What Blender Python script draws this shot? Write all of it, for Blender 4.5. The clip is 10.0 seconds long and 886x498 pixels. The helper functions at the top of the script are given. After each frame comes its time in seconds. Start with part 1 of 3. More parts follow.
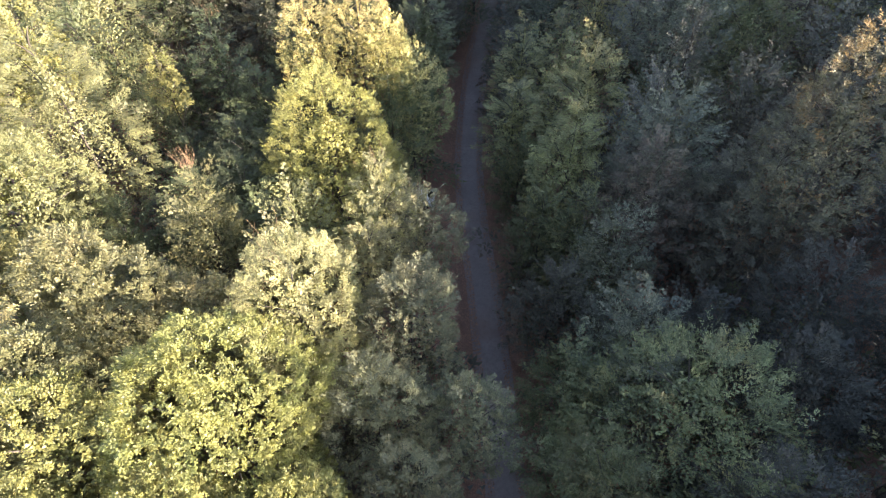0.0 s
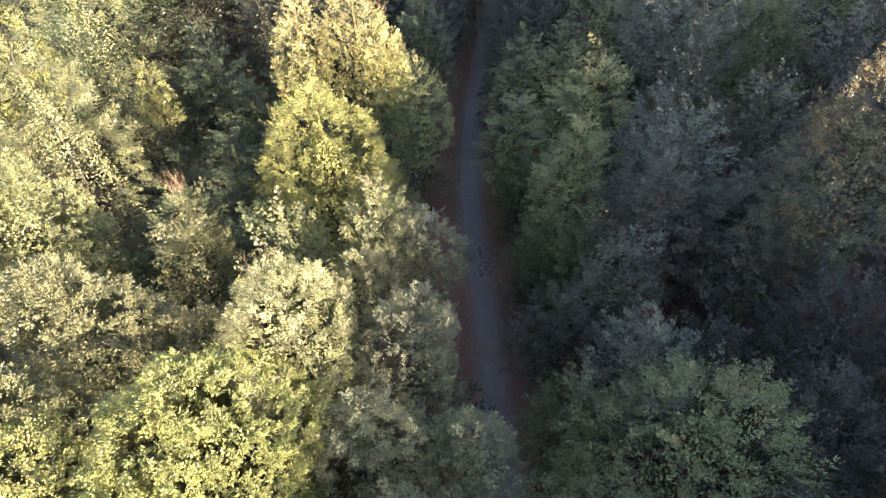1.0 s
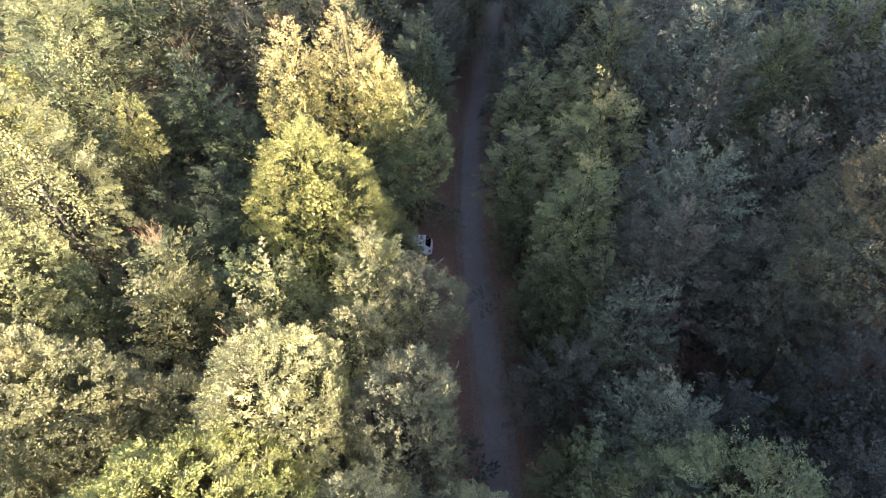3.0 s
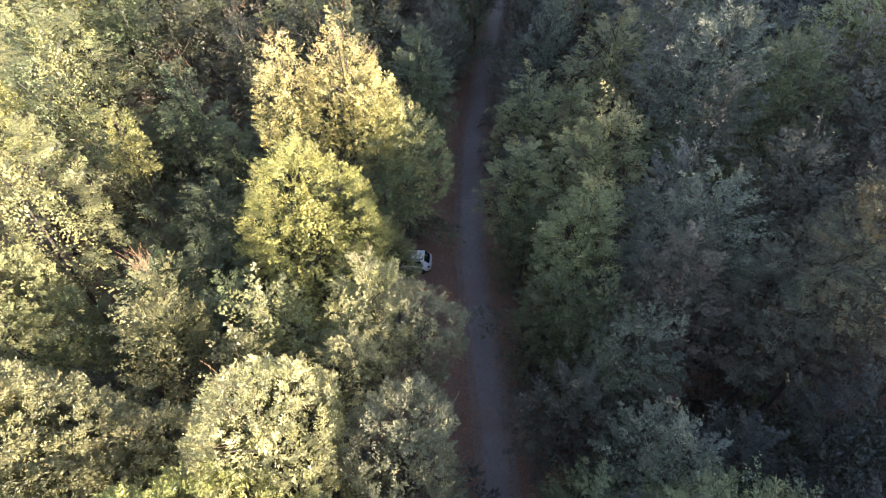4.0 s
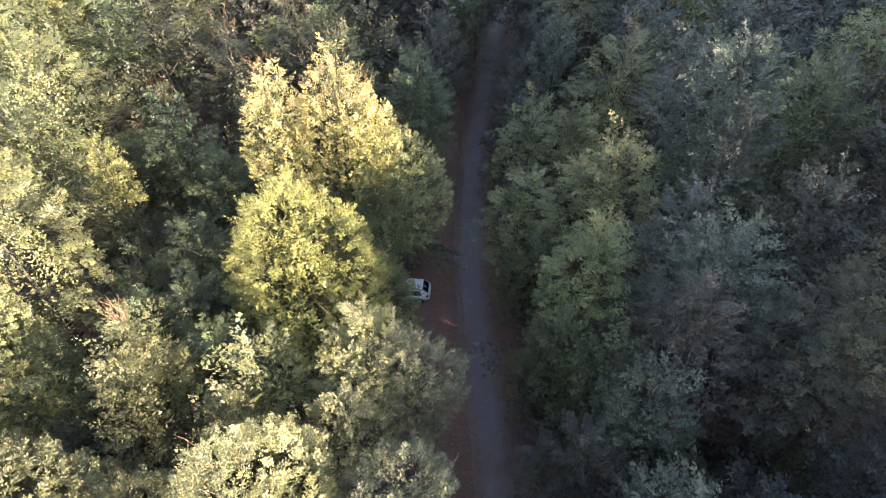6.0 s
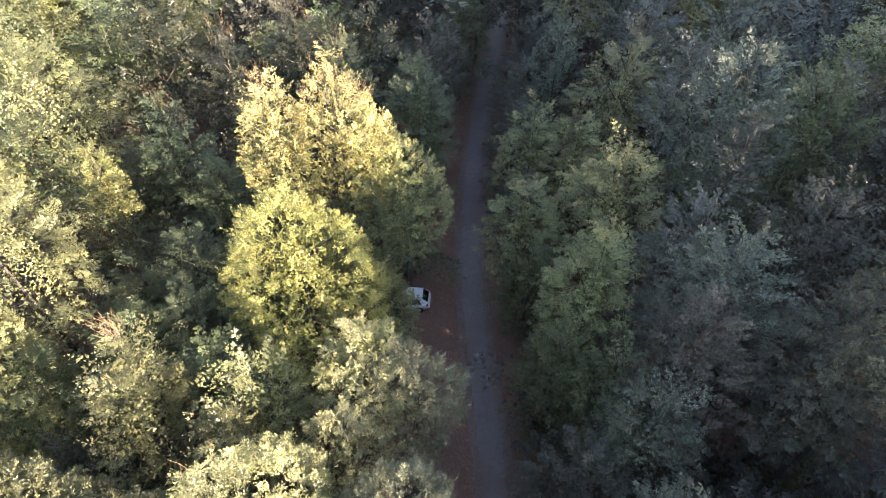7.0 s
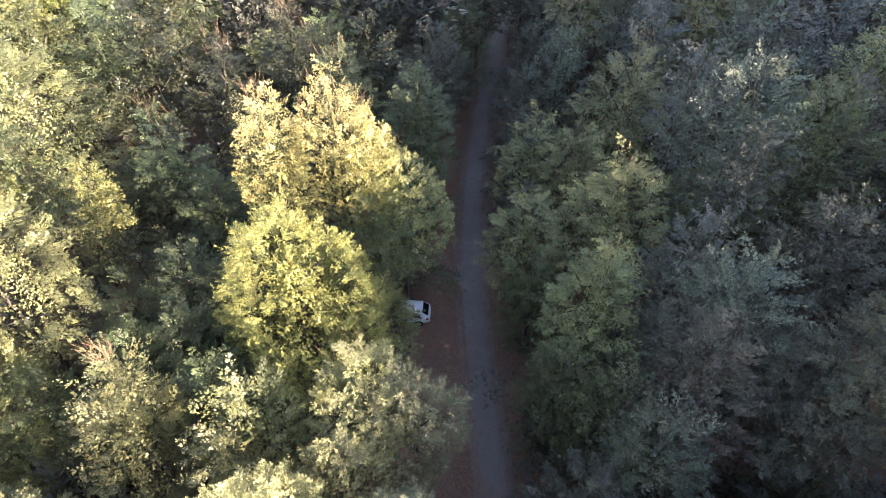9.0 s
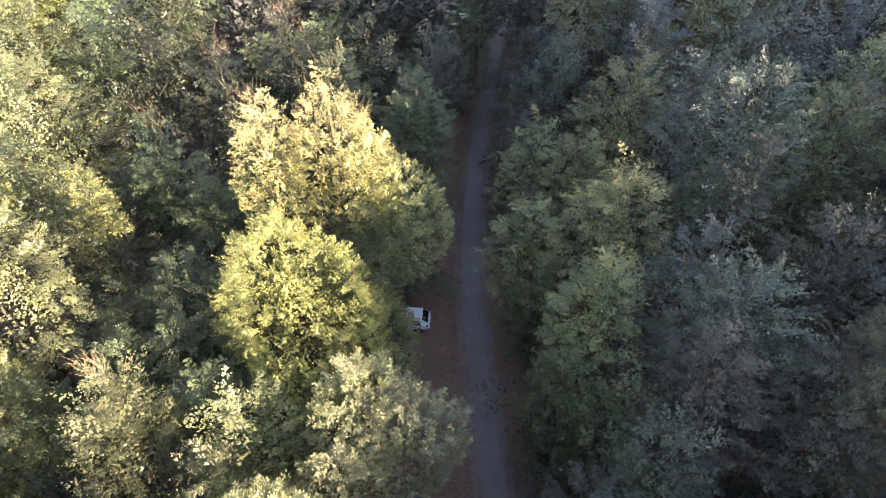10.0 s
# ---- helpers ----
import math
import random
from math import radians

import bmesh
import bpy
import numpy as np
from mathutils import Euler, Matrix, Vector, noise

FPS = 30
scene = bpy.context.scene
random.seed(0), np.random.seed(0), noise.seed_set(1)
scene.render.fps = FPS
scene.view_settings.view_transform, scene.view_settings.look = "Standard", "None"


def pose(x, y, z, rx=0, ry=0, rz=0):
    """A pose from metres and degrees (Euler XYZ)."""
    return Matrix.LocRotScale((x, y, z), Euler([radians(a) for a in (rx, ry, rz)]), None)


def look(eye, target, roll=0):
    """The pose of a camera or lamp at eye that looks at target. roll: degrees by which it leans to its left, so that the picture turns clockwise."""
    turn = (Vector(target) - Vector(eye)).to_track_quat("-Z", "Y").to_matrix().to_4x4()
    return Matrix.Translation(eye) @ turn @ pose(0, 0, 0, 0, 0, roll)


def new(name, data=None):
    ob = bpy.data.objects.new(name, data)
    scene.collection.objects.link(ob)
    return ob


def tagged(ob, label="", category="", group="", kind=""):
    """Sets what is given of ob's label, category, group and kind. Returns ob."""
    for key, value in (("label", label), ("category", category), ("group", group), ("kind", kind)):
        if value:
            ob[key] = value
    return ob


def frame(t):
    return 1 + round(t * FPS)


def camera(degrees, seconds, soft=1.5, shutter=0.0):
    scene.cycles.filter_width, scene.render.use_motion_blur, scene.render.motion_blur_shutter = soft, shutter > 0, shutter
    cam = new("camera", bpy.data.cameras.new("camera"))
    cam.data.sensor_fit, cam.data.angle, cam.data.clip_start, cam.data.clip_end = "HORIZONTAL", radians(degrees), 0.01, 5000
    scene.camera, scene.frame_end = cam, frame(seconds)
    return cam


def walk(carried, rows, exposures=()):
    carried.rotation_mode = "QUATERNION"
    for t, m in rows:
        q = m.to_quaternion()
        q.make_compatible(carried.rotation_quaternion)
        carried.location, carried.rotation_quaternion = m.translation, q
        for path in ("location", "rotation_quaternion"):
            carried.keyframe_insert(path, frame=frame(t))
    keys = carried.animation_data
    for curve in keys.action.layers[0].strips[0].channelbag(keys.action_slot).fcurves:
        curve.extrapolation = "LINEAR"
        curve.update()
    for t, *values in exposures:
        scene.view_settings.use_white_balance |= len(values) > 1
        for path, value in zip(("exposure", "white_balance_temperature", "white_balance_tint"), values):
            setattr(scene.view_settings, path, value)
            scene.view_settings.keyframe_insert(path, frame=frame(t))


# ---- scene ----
# ---- camera: level flight along the lane, gimbal tilted down ----
cam = camera(73.0, 10.0, soft=0.6)
HEIGHT = 39.57
PATH = [
    (0.0, 0.00, 0.00), (0.5, 0.02, 0.97), (1.0, 0.03, 2.00), (1.5, 0.05, 2.99), (2.0, 0.07, 3.98), (2.5, 0.09, 4.93),
    (4.0, 0.17, 7.58), (4.5, 0.20, 8.43), (5.0, 0.21, 9.27), (5.5, 0.22, 10.00), (6.0, 0.22, 10.62),
    (7.5, 0.22, 11.84), (8.0, 0.21, 12.16), (8.5, 0.20, 12.47), (9.0, 0.19, 12.79), (9.5, 0.19, 13.11), (10.0, 0.20, 13.45),
]
walk(cam, [(t, pose(x, y, HEIGHT, 90.0 - 49.23, 0, 0)) for t, x, y in PATH], exposures=((0.0, 2.70, 6850, 16), (4.5, 2.72, 6850, 16), (8.0, 2.86, 6850, 16), (10.0, 2.88, 6850, 16)))

# ---- world, sun and exposure ----
SUN_EL, SUN_AZ = 18.5, -26.0          # degrees; azimuth from +x, turning towards +y
sun_way = Vector((math.cos(radians(SUN_EL)) * math.cos(radians(SUN_AZ)), math.cos(radians(SUN_EL)) * math.sin(radians(SUN_AZ)), math.sin(radians(SUN_EL))))
world = bpy.data.worlds.new("sky")
scene.world = world
world.use_nodes = True
wn, wl = world.node_tree.nodes, world.node_tree.links
sky = wn.new("ShaderNodeTexSky")
sky.sky_type, sky.sun_disc = "NISHITA", False
sky.sun_elevation, sky.sun_rotation = radians(SUN_EL), radians(90.0 - SUN_AZ)
wl.new(sky.outputs["Color"], wn["Background"].inputs["Color"])
wn["Background"].inputs["Strength"].default_value = 0.099
lamp = bpy.data.lights.new("sun", "SUN")
lamp.energy, lamp.angle, lamp.color = 5.0, radians(0.55), (1.0, 0.91, 0.76)
sun = new("sun", lamp)
sun.matrix_world = look(sun_way * 200.0, (0, 0, 0))


# ---- materials ----
def material(name):
    m = bpy.data.materials.new(name)
    m.use_nodes = True
    return m, m.node_tree.nodes, m.node_tree.links, m.node_tree.nodes["Principled BSDF"]


def mixed(nodes, links, fac, a, b, blend="MIX"):
    n = nodes.new("ShaderNodeMix")
    n.data_type, n.blend_type = "RGBA", blend
    for socket, v in ((n.inputs[0], fac), (n.inputs[6], a), (n.inputs[7], b)):
        if isinstance(v, bpy.types.NodeSocket):
            links.new(v, socket)
        else:
            socket.default_value = (*v, 1.0) if isinstance(v, tuple) else v
    return n.outputs[2]


def noise_at(nodes, links, scale, detail=4.0, lo=0.35, hi=0.65, space="Object"):
    co = nodes.new("ShaderNodeTexCoord")
    tex = nodes.new("ShaderNodeTexNoise")
    tex.inputs["Scale"].default_value, tex.inputs["Detail"].default_value = scale, detail
    links.new(co.outputs[space], tex.inputs["Vector"])
    rng = nodes.new("ShaderNodeMapRange")
    rng.inputs["From Min"].default_value, rng.inputs["From Max"].default_value = lo, hi
    links.new(tex.outputs["Fac"], rng.inputs["Value"])
    return rng.outputs["Result"]


def leaf_material(name, dark, mid, light, accent, accent_share=0.5, through_share=0.28, rough=0.48, turned_or_lit=None, turned_or_lit_from=0.85):
    """Leaves: three tints leaf by leaf, patches of an accent tint, a crown-top tint for autumn colour and, on copper, a
    painted sunlit tip, and light that shines through.
    """
    m, nodes, links, bsdf = material(name)
    geo = nodes.new("ShaderNodeNewGeometry")
    ramp = nodes.new("ShaderNodeValToRGB")
    near = [tuple(m_ + 0.34 * (v - m_) for v, m_ in zip(c, mid)) for c in (dark, light)]
    ramp.color_ramp.elements[0].color, ramp.color_ramp.elements[1].color = (*near[0], 1), (*near[1], 1)
    e = ramp.color_ramp.elements.new(0.55)
    e.color = (*mid, 1)
    links.new(geo.outputs["Random Per Island"], ramp.inputs["Fac"])
    patch = noise_at(nodes, links, 0.55, 3.0, 0.62 - 0.25 * accent_share, 0.78 - 0.25 * accent_share)
    col = mixed(nodes, links, patch, ramp.outputs["Color"], accent)
    if turned_or_lit:
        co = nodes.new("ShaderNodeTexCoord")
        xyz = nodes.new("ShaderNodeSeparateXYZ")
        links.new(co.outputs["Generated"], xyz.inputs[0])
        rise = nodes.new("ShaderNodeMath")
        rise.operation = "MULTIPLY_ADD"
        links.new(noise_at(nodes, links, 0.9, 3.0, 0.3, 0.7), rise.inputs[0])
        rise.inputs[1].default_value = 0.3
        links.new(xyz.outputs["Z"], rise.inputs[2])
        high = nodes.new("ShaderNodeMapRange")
        high.inputs["From Min"].default_value, high.inputs["From Max"].default_value = turned_or_lit_from, turned_or_lit_from + 0.3
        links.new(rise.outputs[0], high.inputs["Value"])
        col = mixed(nodes, links, high.outputs["Result"], col, turned_or_lit)
    bough = nodes.new("ShaderNodeAttribute")
    bough.attribute_name = "bough"
    col = mixed(nodes, links, 1.0, col, mixed(nodes, links, bough.outputs["Fac"], (0.62, 0.64, 0.68), (1.36, 1.34, 1.26)), "MULTIPLY")
    spray = noise_at(nodes, links, 2.6, 2.0, 0.3, 0.7)
    col = mixed(nodes, links, 1.0, col, mixed(nodes, links, spray, (0.8, 0.81, 0.83), (1.18, 1.17, 1.14)), "MULTIPLY")
    info = nodes.new("ShaderNodeObjectInfo")
    hue = nodes.new("ShaderNodeHueSaturation")
    for key, lo, hi in (("Hue", 0.488, 0.512), ("Value", 0.85, 1.15)):
        rng = nodes.new("ShaderNodeMapRange")
        rng.inputs["To Min"].default_value, rng.inputs["To Max"].default_value = lo, hi
        links.new(info.outputs["Random"], rng.inputs["Value"])
        links.new(rng.outputs["Result"], hue.inputs[key])
    links.new(col, hue.inputs["Color"])
    links.new(hue.outputs["Color"], bsdf.inputs["Base Color"])
    bsdf.inputs["Roughness"].default_value = rough
    bsdf.inputs["Specular IOR Level"].default_value = 0.45
    glow = nodes.new("ShaderNodeBsdfTranslucent")
    links.new(hue.outputs["Color"], glow.inputs["Color"])
    mix = nodes.new("ShaderNodeMixShader")
    mix.inputs[0].default_value = through_share
    links.new(bsdf.outputs[0], mix.inputs[1])
    links.new(glow.outputs[0], mix.inputs[2])
    links.new(mix.outputs[0], nodes["Material Output"].inputs["Surface"])
    return m


LEAVES = {
    "pale": leaf_material("pale_olive_leaves", (0.112, 0.122, 0.055), (0.210, 0.207, 0.098), (0.292, 0.281, 0.161), (0.254, 0.230, 0.111), 0.4),
    "lime": leaf_material("olive_green_leaves", (0.131, 0.138, 0.048), (0.251, 0.242, 0.085), (0.343, 0.315, 0.128), (0.174, 0.185, 0.064), 0.5),
    "yellow": leaf_material("yellow_green_leaves", (0.245, 0.246, 0.074), (0.340, 0.337, 0.110), (0.421, 0.398, 0.159), (0.274, 0.252, 0.081), 0.5),
    "gold": leaf_material("golden_leaves", (0.19, 0.18, 0.07), (0.28, 0.275, 0.10), (0.34, 0.32, 0.15), (0.337, 0.275, 0.092), 0.5, turned_or_lit=(0.50, 0.435, 0.19), turned_or_lit_from=0.62),
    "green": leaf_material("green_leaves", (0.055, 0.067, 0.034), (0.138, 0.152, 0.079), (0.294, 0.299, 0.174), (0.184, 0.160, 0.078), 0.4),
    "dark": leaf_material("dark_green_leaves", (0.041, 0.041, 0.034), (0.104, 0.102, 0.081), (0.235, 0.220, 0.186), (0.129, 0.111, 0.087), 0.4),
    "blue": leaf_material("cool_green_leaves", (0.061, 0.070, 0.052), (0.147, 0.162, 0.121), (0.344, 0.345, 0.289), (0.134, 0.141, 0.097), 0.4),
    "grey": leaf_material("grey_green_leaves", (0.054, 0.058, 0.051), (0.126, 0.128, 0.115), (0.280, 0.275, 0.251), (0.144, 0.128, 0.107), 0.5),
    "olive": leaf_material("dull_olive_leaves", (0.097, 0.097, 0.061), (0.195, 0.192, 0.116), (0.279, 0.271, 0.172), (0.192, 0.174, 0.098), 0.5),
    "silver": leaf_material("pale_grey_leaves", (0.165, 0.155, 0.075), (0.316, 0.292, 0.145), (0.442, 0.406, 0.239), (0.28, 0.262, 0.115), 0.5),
    "moss": leaf_material("mossy_green_leaves", (0.101, 0.110, 0.052), (0.234, 0.232, 0.108), (0.451, 0.402, 0.203), (0.311, 0.245, 0.108), 0.2, turned_or_lit=(0.372, 0.264, 0.099), turned_or_lit_from=1.02),
    # the top tint paints a sunlit tip into the orange of the crown
    "copper": leaf_material("green_leaves_with_sunlit_copper_top", (0.07, 0.07, 0.045), (0.13, 0.125, 0.08), (0.22, 0.20, 0.13), (0.2, 0.13, 0.06), 0.3, turned_or_lit=(0.42, 0.26, 0.10), turned_or_lit_from=0.85),
    # shade of the low gaps between crowns is put into this leaf colour
    "deep": leaf_material("shade_darkened_green_leaves", (0.027, 0.030, 0.028), (0.059, 0.062, 0.056), (0.131, 0.132, 0.119), (0.052, 0.054, 0.051), 0.4),
    "rust": leaf_material("green_leaves_with_rust_patches", (0.059, 0.063, 0.047), (0.122, 0.119, 0.089), (0.213, 0.193, 0.147), (0.253, 0.121, 0.053), 0.2, turned_or_lit=(0.250, 0.154, 0.077), turned_or_lit_from=1.05),
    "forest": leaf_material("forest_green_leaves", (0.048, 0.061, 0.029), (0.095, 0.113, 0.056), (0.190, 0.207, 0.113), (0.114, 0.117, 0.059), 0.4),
    # darkened to paint in shade; its light tint imitates sunlit leaf sparkles
    "umber": leaf_material("shade_darkened_umber_leaves", (0.018, 0.021, 0.013), (0.037, 0.041, 0.023), (0.162, 0.167, 0.097), (0.058, 0.052, 0.029), 0.5),
    "brown": leaf_material("brownish_green_leaves", (0.052, 0.048, 0.039), (0.119, 0.105, 0.084), (0.248, 0.207, 0.176), (0.147, 0.110, 0.085), 0.6),
}


def bark_material(name, a, b):
    m, nodes, links, bsdf = material(name)
    col = mixed(nodes, links, noise_at(nodes, links, 1.4), a, b)
    col = mixed(nodes, links, noise_at(nodes, links, 14.0, 6.0), col, tuple(0.55 * v for v in a))
    links.new(col, bsdf.inputs["Base Color"])
    bsdf.inputs["Roughness"].default_value = 0.9
    bump = nodes.new("ShaderNodeBump")
    bump.inputs["Strength"].default_value = 0.6
    links.new(noise_at(nodes, links, 22.0, 6.0, 0.2, 0.8), bump.inputs["Height"])
    links.new(bump.outputs[0], bsdf.inputs["Normal"])
    return m


BARK = bark_material("grey_brown_bark", (0.075, 0.06, 0.048), (0.12, 0.105, 0.088))
TWIG = bark_material("reddish_twig_bark", (0.26, 0.15, 0.085), (0.36, 0.25, 0.16))

LITTER, nodes, links, bsdf = material("leaf_litter_ground")
col = mixed(nodes, links, noise_at(nodes, links, 0.35, 5.0), (0.281, 0.140, 0.102), (0.213, 0.127, 0.095))
col = mixed(nodes, links, noise_at(nodes, links, 9.0, 6.0, 0.4, 0.7), col, (0.342, 0.204, 0.146))
col = mixed(nodes, links, noise_at(nodes, links, 38.0, 4.0, 0.5, 0.62), col, (0.060, 0.041, 0.034))
links.new(col, bsdf.inputs["Base Color"])
bsdf.inputs["Roughness"].default_value = 0.95
bump = nodes.new("ShaderNodeBump")
bump.inputs["Strength"].default_value, bump.inputs["Distance"].default_value = 0.8, 0.05
links.new(noise_at(nodes, links, 16.0, 6.0, 0.2, 0.8), bump.inputs["Height"])
links.new(bump.outputs[0], bsdf.inputs["Normal"])

ROAD, nodes, links, bsdf = material("worn_grey_asphalt")
col = mixed(nodes, links, noise_at(nodes, links, 0.5, 5.0), (0.199, 0.150, 0.141), (0.242, 0.192, 0.178))
col = mixed(nodes, links, noise_at(nodes, links, 3.5, 6.0, 0.45, 0.75), col, (0.164, 0.123, 0.113))
col = mixed(nodes, links, noise_at(nodes, links, 90.0, 3.0, 0.5, 0.75), col, (0.290, 0.281, 0.273))
col = mixed(nodes, links, noise_at(nodes, links, 0.22, 5.0, 0.52, 0.75), col, (0.196, 0.123, 0.102))
links.new(col, bsdf.inputs["Base Color"])
bsdf.inputs["Roughness"].default_value = 0.85
bump = nodes.new("ShaderNodeBump")
bump.inputs["Strength"].default_value, bump.inputs["Distance"].default_value = 0.4, 0.01
links.new(noise_at(nodes, links, 120.0, 4.0, 0.2, 0.8), bump.inputs["Height"])
links.new(bump.outputs[0], bsdf.inputs["Normal"])
FALLEN = leaf_material("fallen_leaves", (0.20, 0.10, 0.075), (0.30, 0.165, 0.115), (0.42, 0.29, 0.20), (0.26, 0.13, 0.09), 0.5, 0.1, 0.8)


# ---- helpers ----
def mesh_from(name, verts, faces, smooth=False):
    me = bpy.data.meshes.new(name)
    me.from_pydata(verts, [], faces)
    if smooth:
        me.shade_smooth()
    return me


def leaf_mesh(name, corners, tone):
    """A mesh of loose leaves, from an array of n leaves x their corners x 3, with a value from 0 to 1 for the bough of each."""
    n, k = corners.shape[:2]
    me = bpy.data.meshes.new(name)
    me.vertices.add(k * n)
    me.loops.add(k * n)
    me.polygons.add(n)
    me.vertices.foreach_set("co", np.ascontiguousarray(corners, dtype=np.float32).ravel())
    me.loops.foreach_set("vertex_index", np.arange(k * n, dtype=np.int32))
    me.polygons.foreach_set("loop_start", np.arange(0, k * n, k, dtype=np.int32))
    me.update(calc_edges=True)
    me.attributes.new("bough", "FLOAT", "FACE").data.foreach_set("value", np.asarray(tone, dtype=np.float32))
    return me


def part(name, data, mat, parent, label=""):
    """One mesh object under a thing or a part."""
    if isinstance(data, bmesh.types.BMesh):
        me = bpy.data.meshes.new(name)
        data.to_mesh(me)
        data.free()
        data = me
    ob = new(name, data)
    if mat and not data.materials:
        data.materials.append(mat)
    ob.parent = parent
    return tagged(ob, label)


def tube(points, radii, sides=6):
    """Vertices and faces of a tapered tube along a line of points."""
    verts, faces = [], []
    for i, (p, r) in enumerate(zip(points, radii)):
        a, b = points[max(i - 1, 0)], points[min(i + 1, len(points) - 1)]
        d = (Vector(b) - Vector(a)).normalized()
        u = d.orthogonal().normalized()
        v = d.cross(u)
        for k in range(sides):
            w = 2 * math.pi * k / sides
            verts.append(Vector(p) + float(r) * (math.cos(w) * u + math.sin(w) * v))
    for i in range(len(points) - 1):
        for k in range(sides):
            n = (k + 1) % sides
            faces.append((i * sides + k, i * sides + n, (i + 1) * sides + n, (i + 1) * sides + k))
    faces.append(tuple(range((len(points) - 1) * sides, len(points) * sides)))
    return verts, faces


# ---- ground, hill and lane ----
LANE_Y = (-40, 0, 14.5, 25, 30, 33.6, 38.4, 44, 50, 54, 58, 65, 72, 78, 85, 110, 150)
LANE_X = (4.6, 4.5, 4.05, 3.6, 3.3, 2.95, 2.6, 2.45, 2.75, 3.0, 3.4, 4.2, 5.4, 6.35, 7.6, 12.5, 20.0)


def lane_x(y):
    return sum(float(np.interp(y + d, LANE_Y, LANE_X)) for d in (-4, -2, 0, 2, 4)) / 5


def ground_z(x, y):
    s = min(max((x - 27.0) / 38.0, 0.0), 1.0)
    rise = 23.0 * s * s * (3 - 2 * s)
    off = min(max((abs(x - lane_x(y)) - 3.0) / 5.0, 0.0), 1.0)
    return rise + off * 0.35 * noise.noise((x * 0.12, y * 0.12, 0.3))


gx = sorted(set([-1500, -900, -500, -300, -180, -120] + list(range(-90, 96, 3)) + [120, 180, 300, 500, 900, 1500]))
gy = sorted(set([-1500, -900, -500, -300, -180, -120] + list(range(-60, 141, 3)) + [180, 300, 500, 900, 1500]))
verts = [(x, y, ground_z(x, y)) for y in gy for x in gx]
nx = len(gx)
faces = [(j * nx + i, j * nx + i + 1, (j + 1) * nx + i + 1, (j + 1) * nx + i) for j in range(len(gy) - 1) for i in range(nx - 1)]
ground = new("ground", mesh_from("ground", verts, faces, True))
ground.data.materials.append(LITTER)
tagged(ground, "forest floor covered with reddish brown leaf litter", "ground", kind="structure")

rng = np.random.default_rng(11)
verts, faces = [], []
lane_rows = np.arange(-40, 150, 0.5)
for j, y in enumerate(lane_rows):
    c = lane_x(y)
    left = 1.30 + 0.10 * noise.noise((y * 0.35, 1.7, 0)) + 0.06 * noise.noise((y * 1.9, 5.1, 0))
    right = 1.32 + 0.10 * noise.noise((y * 0.33, 8.3, 0)) + 0.06 * noise.noise((y * 1.7, 3.3, 0))
    for k, (s, z) in enumerate(((-left - 0.12, -0.03), (-left, 0.035), (-0.72, 0.055), (0.0, 0.075), (0.72, 0.055), (right, 0.035), (right + 0.12, -0.03))):
        verts.append((c + s, float(y), z + 0.008 * noise.noise((k * 3.1, y * 0.8, 2.0))))
for j in range(len(lane_rows) - 1):
    for k in range(6):
        faces.append((j * 7 + k, j * 7 + k + 1, j * 7 + k + 8, j * 7 + k + 7))
road = new("road", mesh_from("road", verts, faces, True))
road.data.materials.append(ROAD)
tagged(road, "narrow worn grey asphalt forest lane with ragged edges", "road", kind="structure")

# fallen leaves along both verges and a few on the lane
n = 34000
fy = rng.uniform(8, 92, n)
side = np.where(rng.random(n) < 0.62, -1.0, 1.0)
fx = np.array([lane_x(v) for v in fy]) + side * (0.75 + np.abs(rng.normal(0.45, 2.0, n)))
fz = np.array([ground_z(a, b) for a, b in zip(fx, fy)]) + rng.uniform(0.015, 0.05, n)
fz = np.where(np.abs(fx - np.array([lane_x(v) for v in fy])) < 1.45, 0.085, fz)
ang = rng.uniform(0, 2 * np.pi, n)
size = rng.uniform(0.04, 0.085, n)
u = np.stack([np.cos(ang), np.sin(ang), rng.normal(0, 0.25, n)], 1) * size[:, None]
v = np.stack([-np.sin(ang), np.cos(ang), rng.normal(0, 0.25, n)], 1) * (0.6 * size)[:, None]
p = np.stack([fx, fy, fz], 1)
litter = new("fallen_leaves", leaf_mesh("fallen_leaves", np.stack([p - u, p + v, p + u, p - v], 1), rng.random(n)))
litter.data.materials.append(FALLEN)
tagged(litter, "scattered rust brown fallen leaves along the lane verges", "fallen leaves", kind="stuff")


# ---- trees ----
def unit(a):
    return a / np.maximum(np.linalg.norm(a, axis=-1, keepdims=True), 1e-6)


# length of a bough, its breadth, length of a leaf, flatness of its sprays, lift of its tips, looseness
HABITS = {
    "feather": (1.45, 0.26, 0.128, 0.94, 0.50, 0.10),
    "layered": (1.15, 0.40, 0.122, 1.00, 0.02, 0.09),
    "tufted": (0.56, 0.56, 0.108, 0.15, 0.50, 0.28),
    "fine": (0.78, 0.44, 0.102, 0.45, 0.70, 0.28),
}


def profile(h, form):
    """The crown's half-width at heights h, from 0 at its foot to 1 at its tip."""
    low = 0.55 + 0.45 * np.minimum(h / 0.28, 1.0)
    g = np.clip((h - 0.28) / 0.72, 0.0, 1.0)
    if form == "spire":
        return low * (1.0 - g) ** 0.85
    if form == "egg":
        return low * (1.0 - g ** 1.5) ** 0.8
    return low * (1.0 - g ** 2.2) ** 0.55


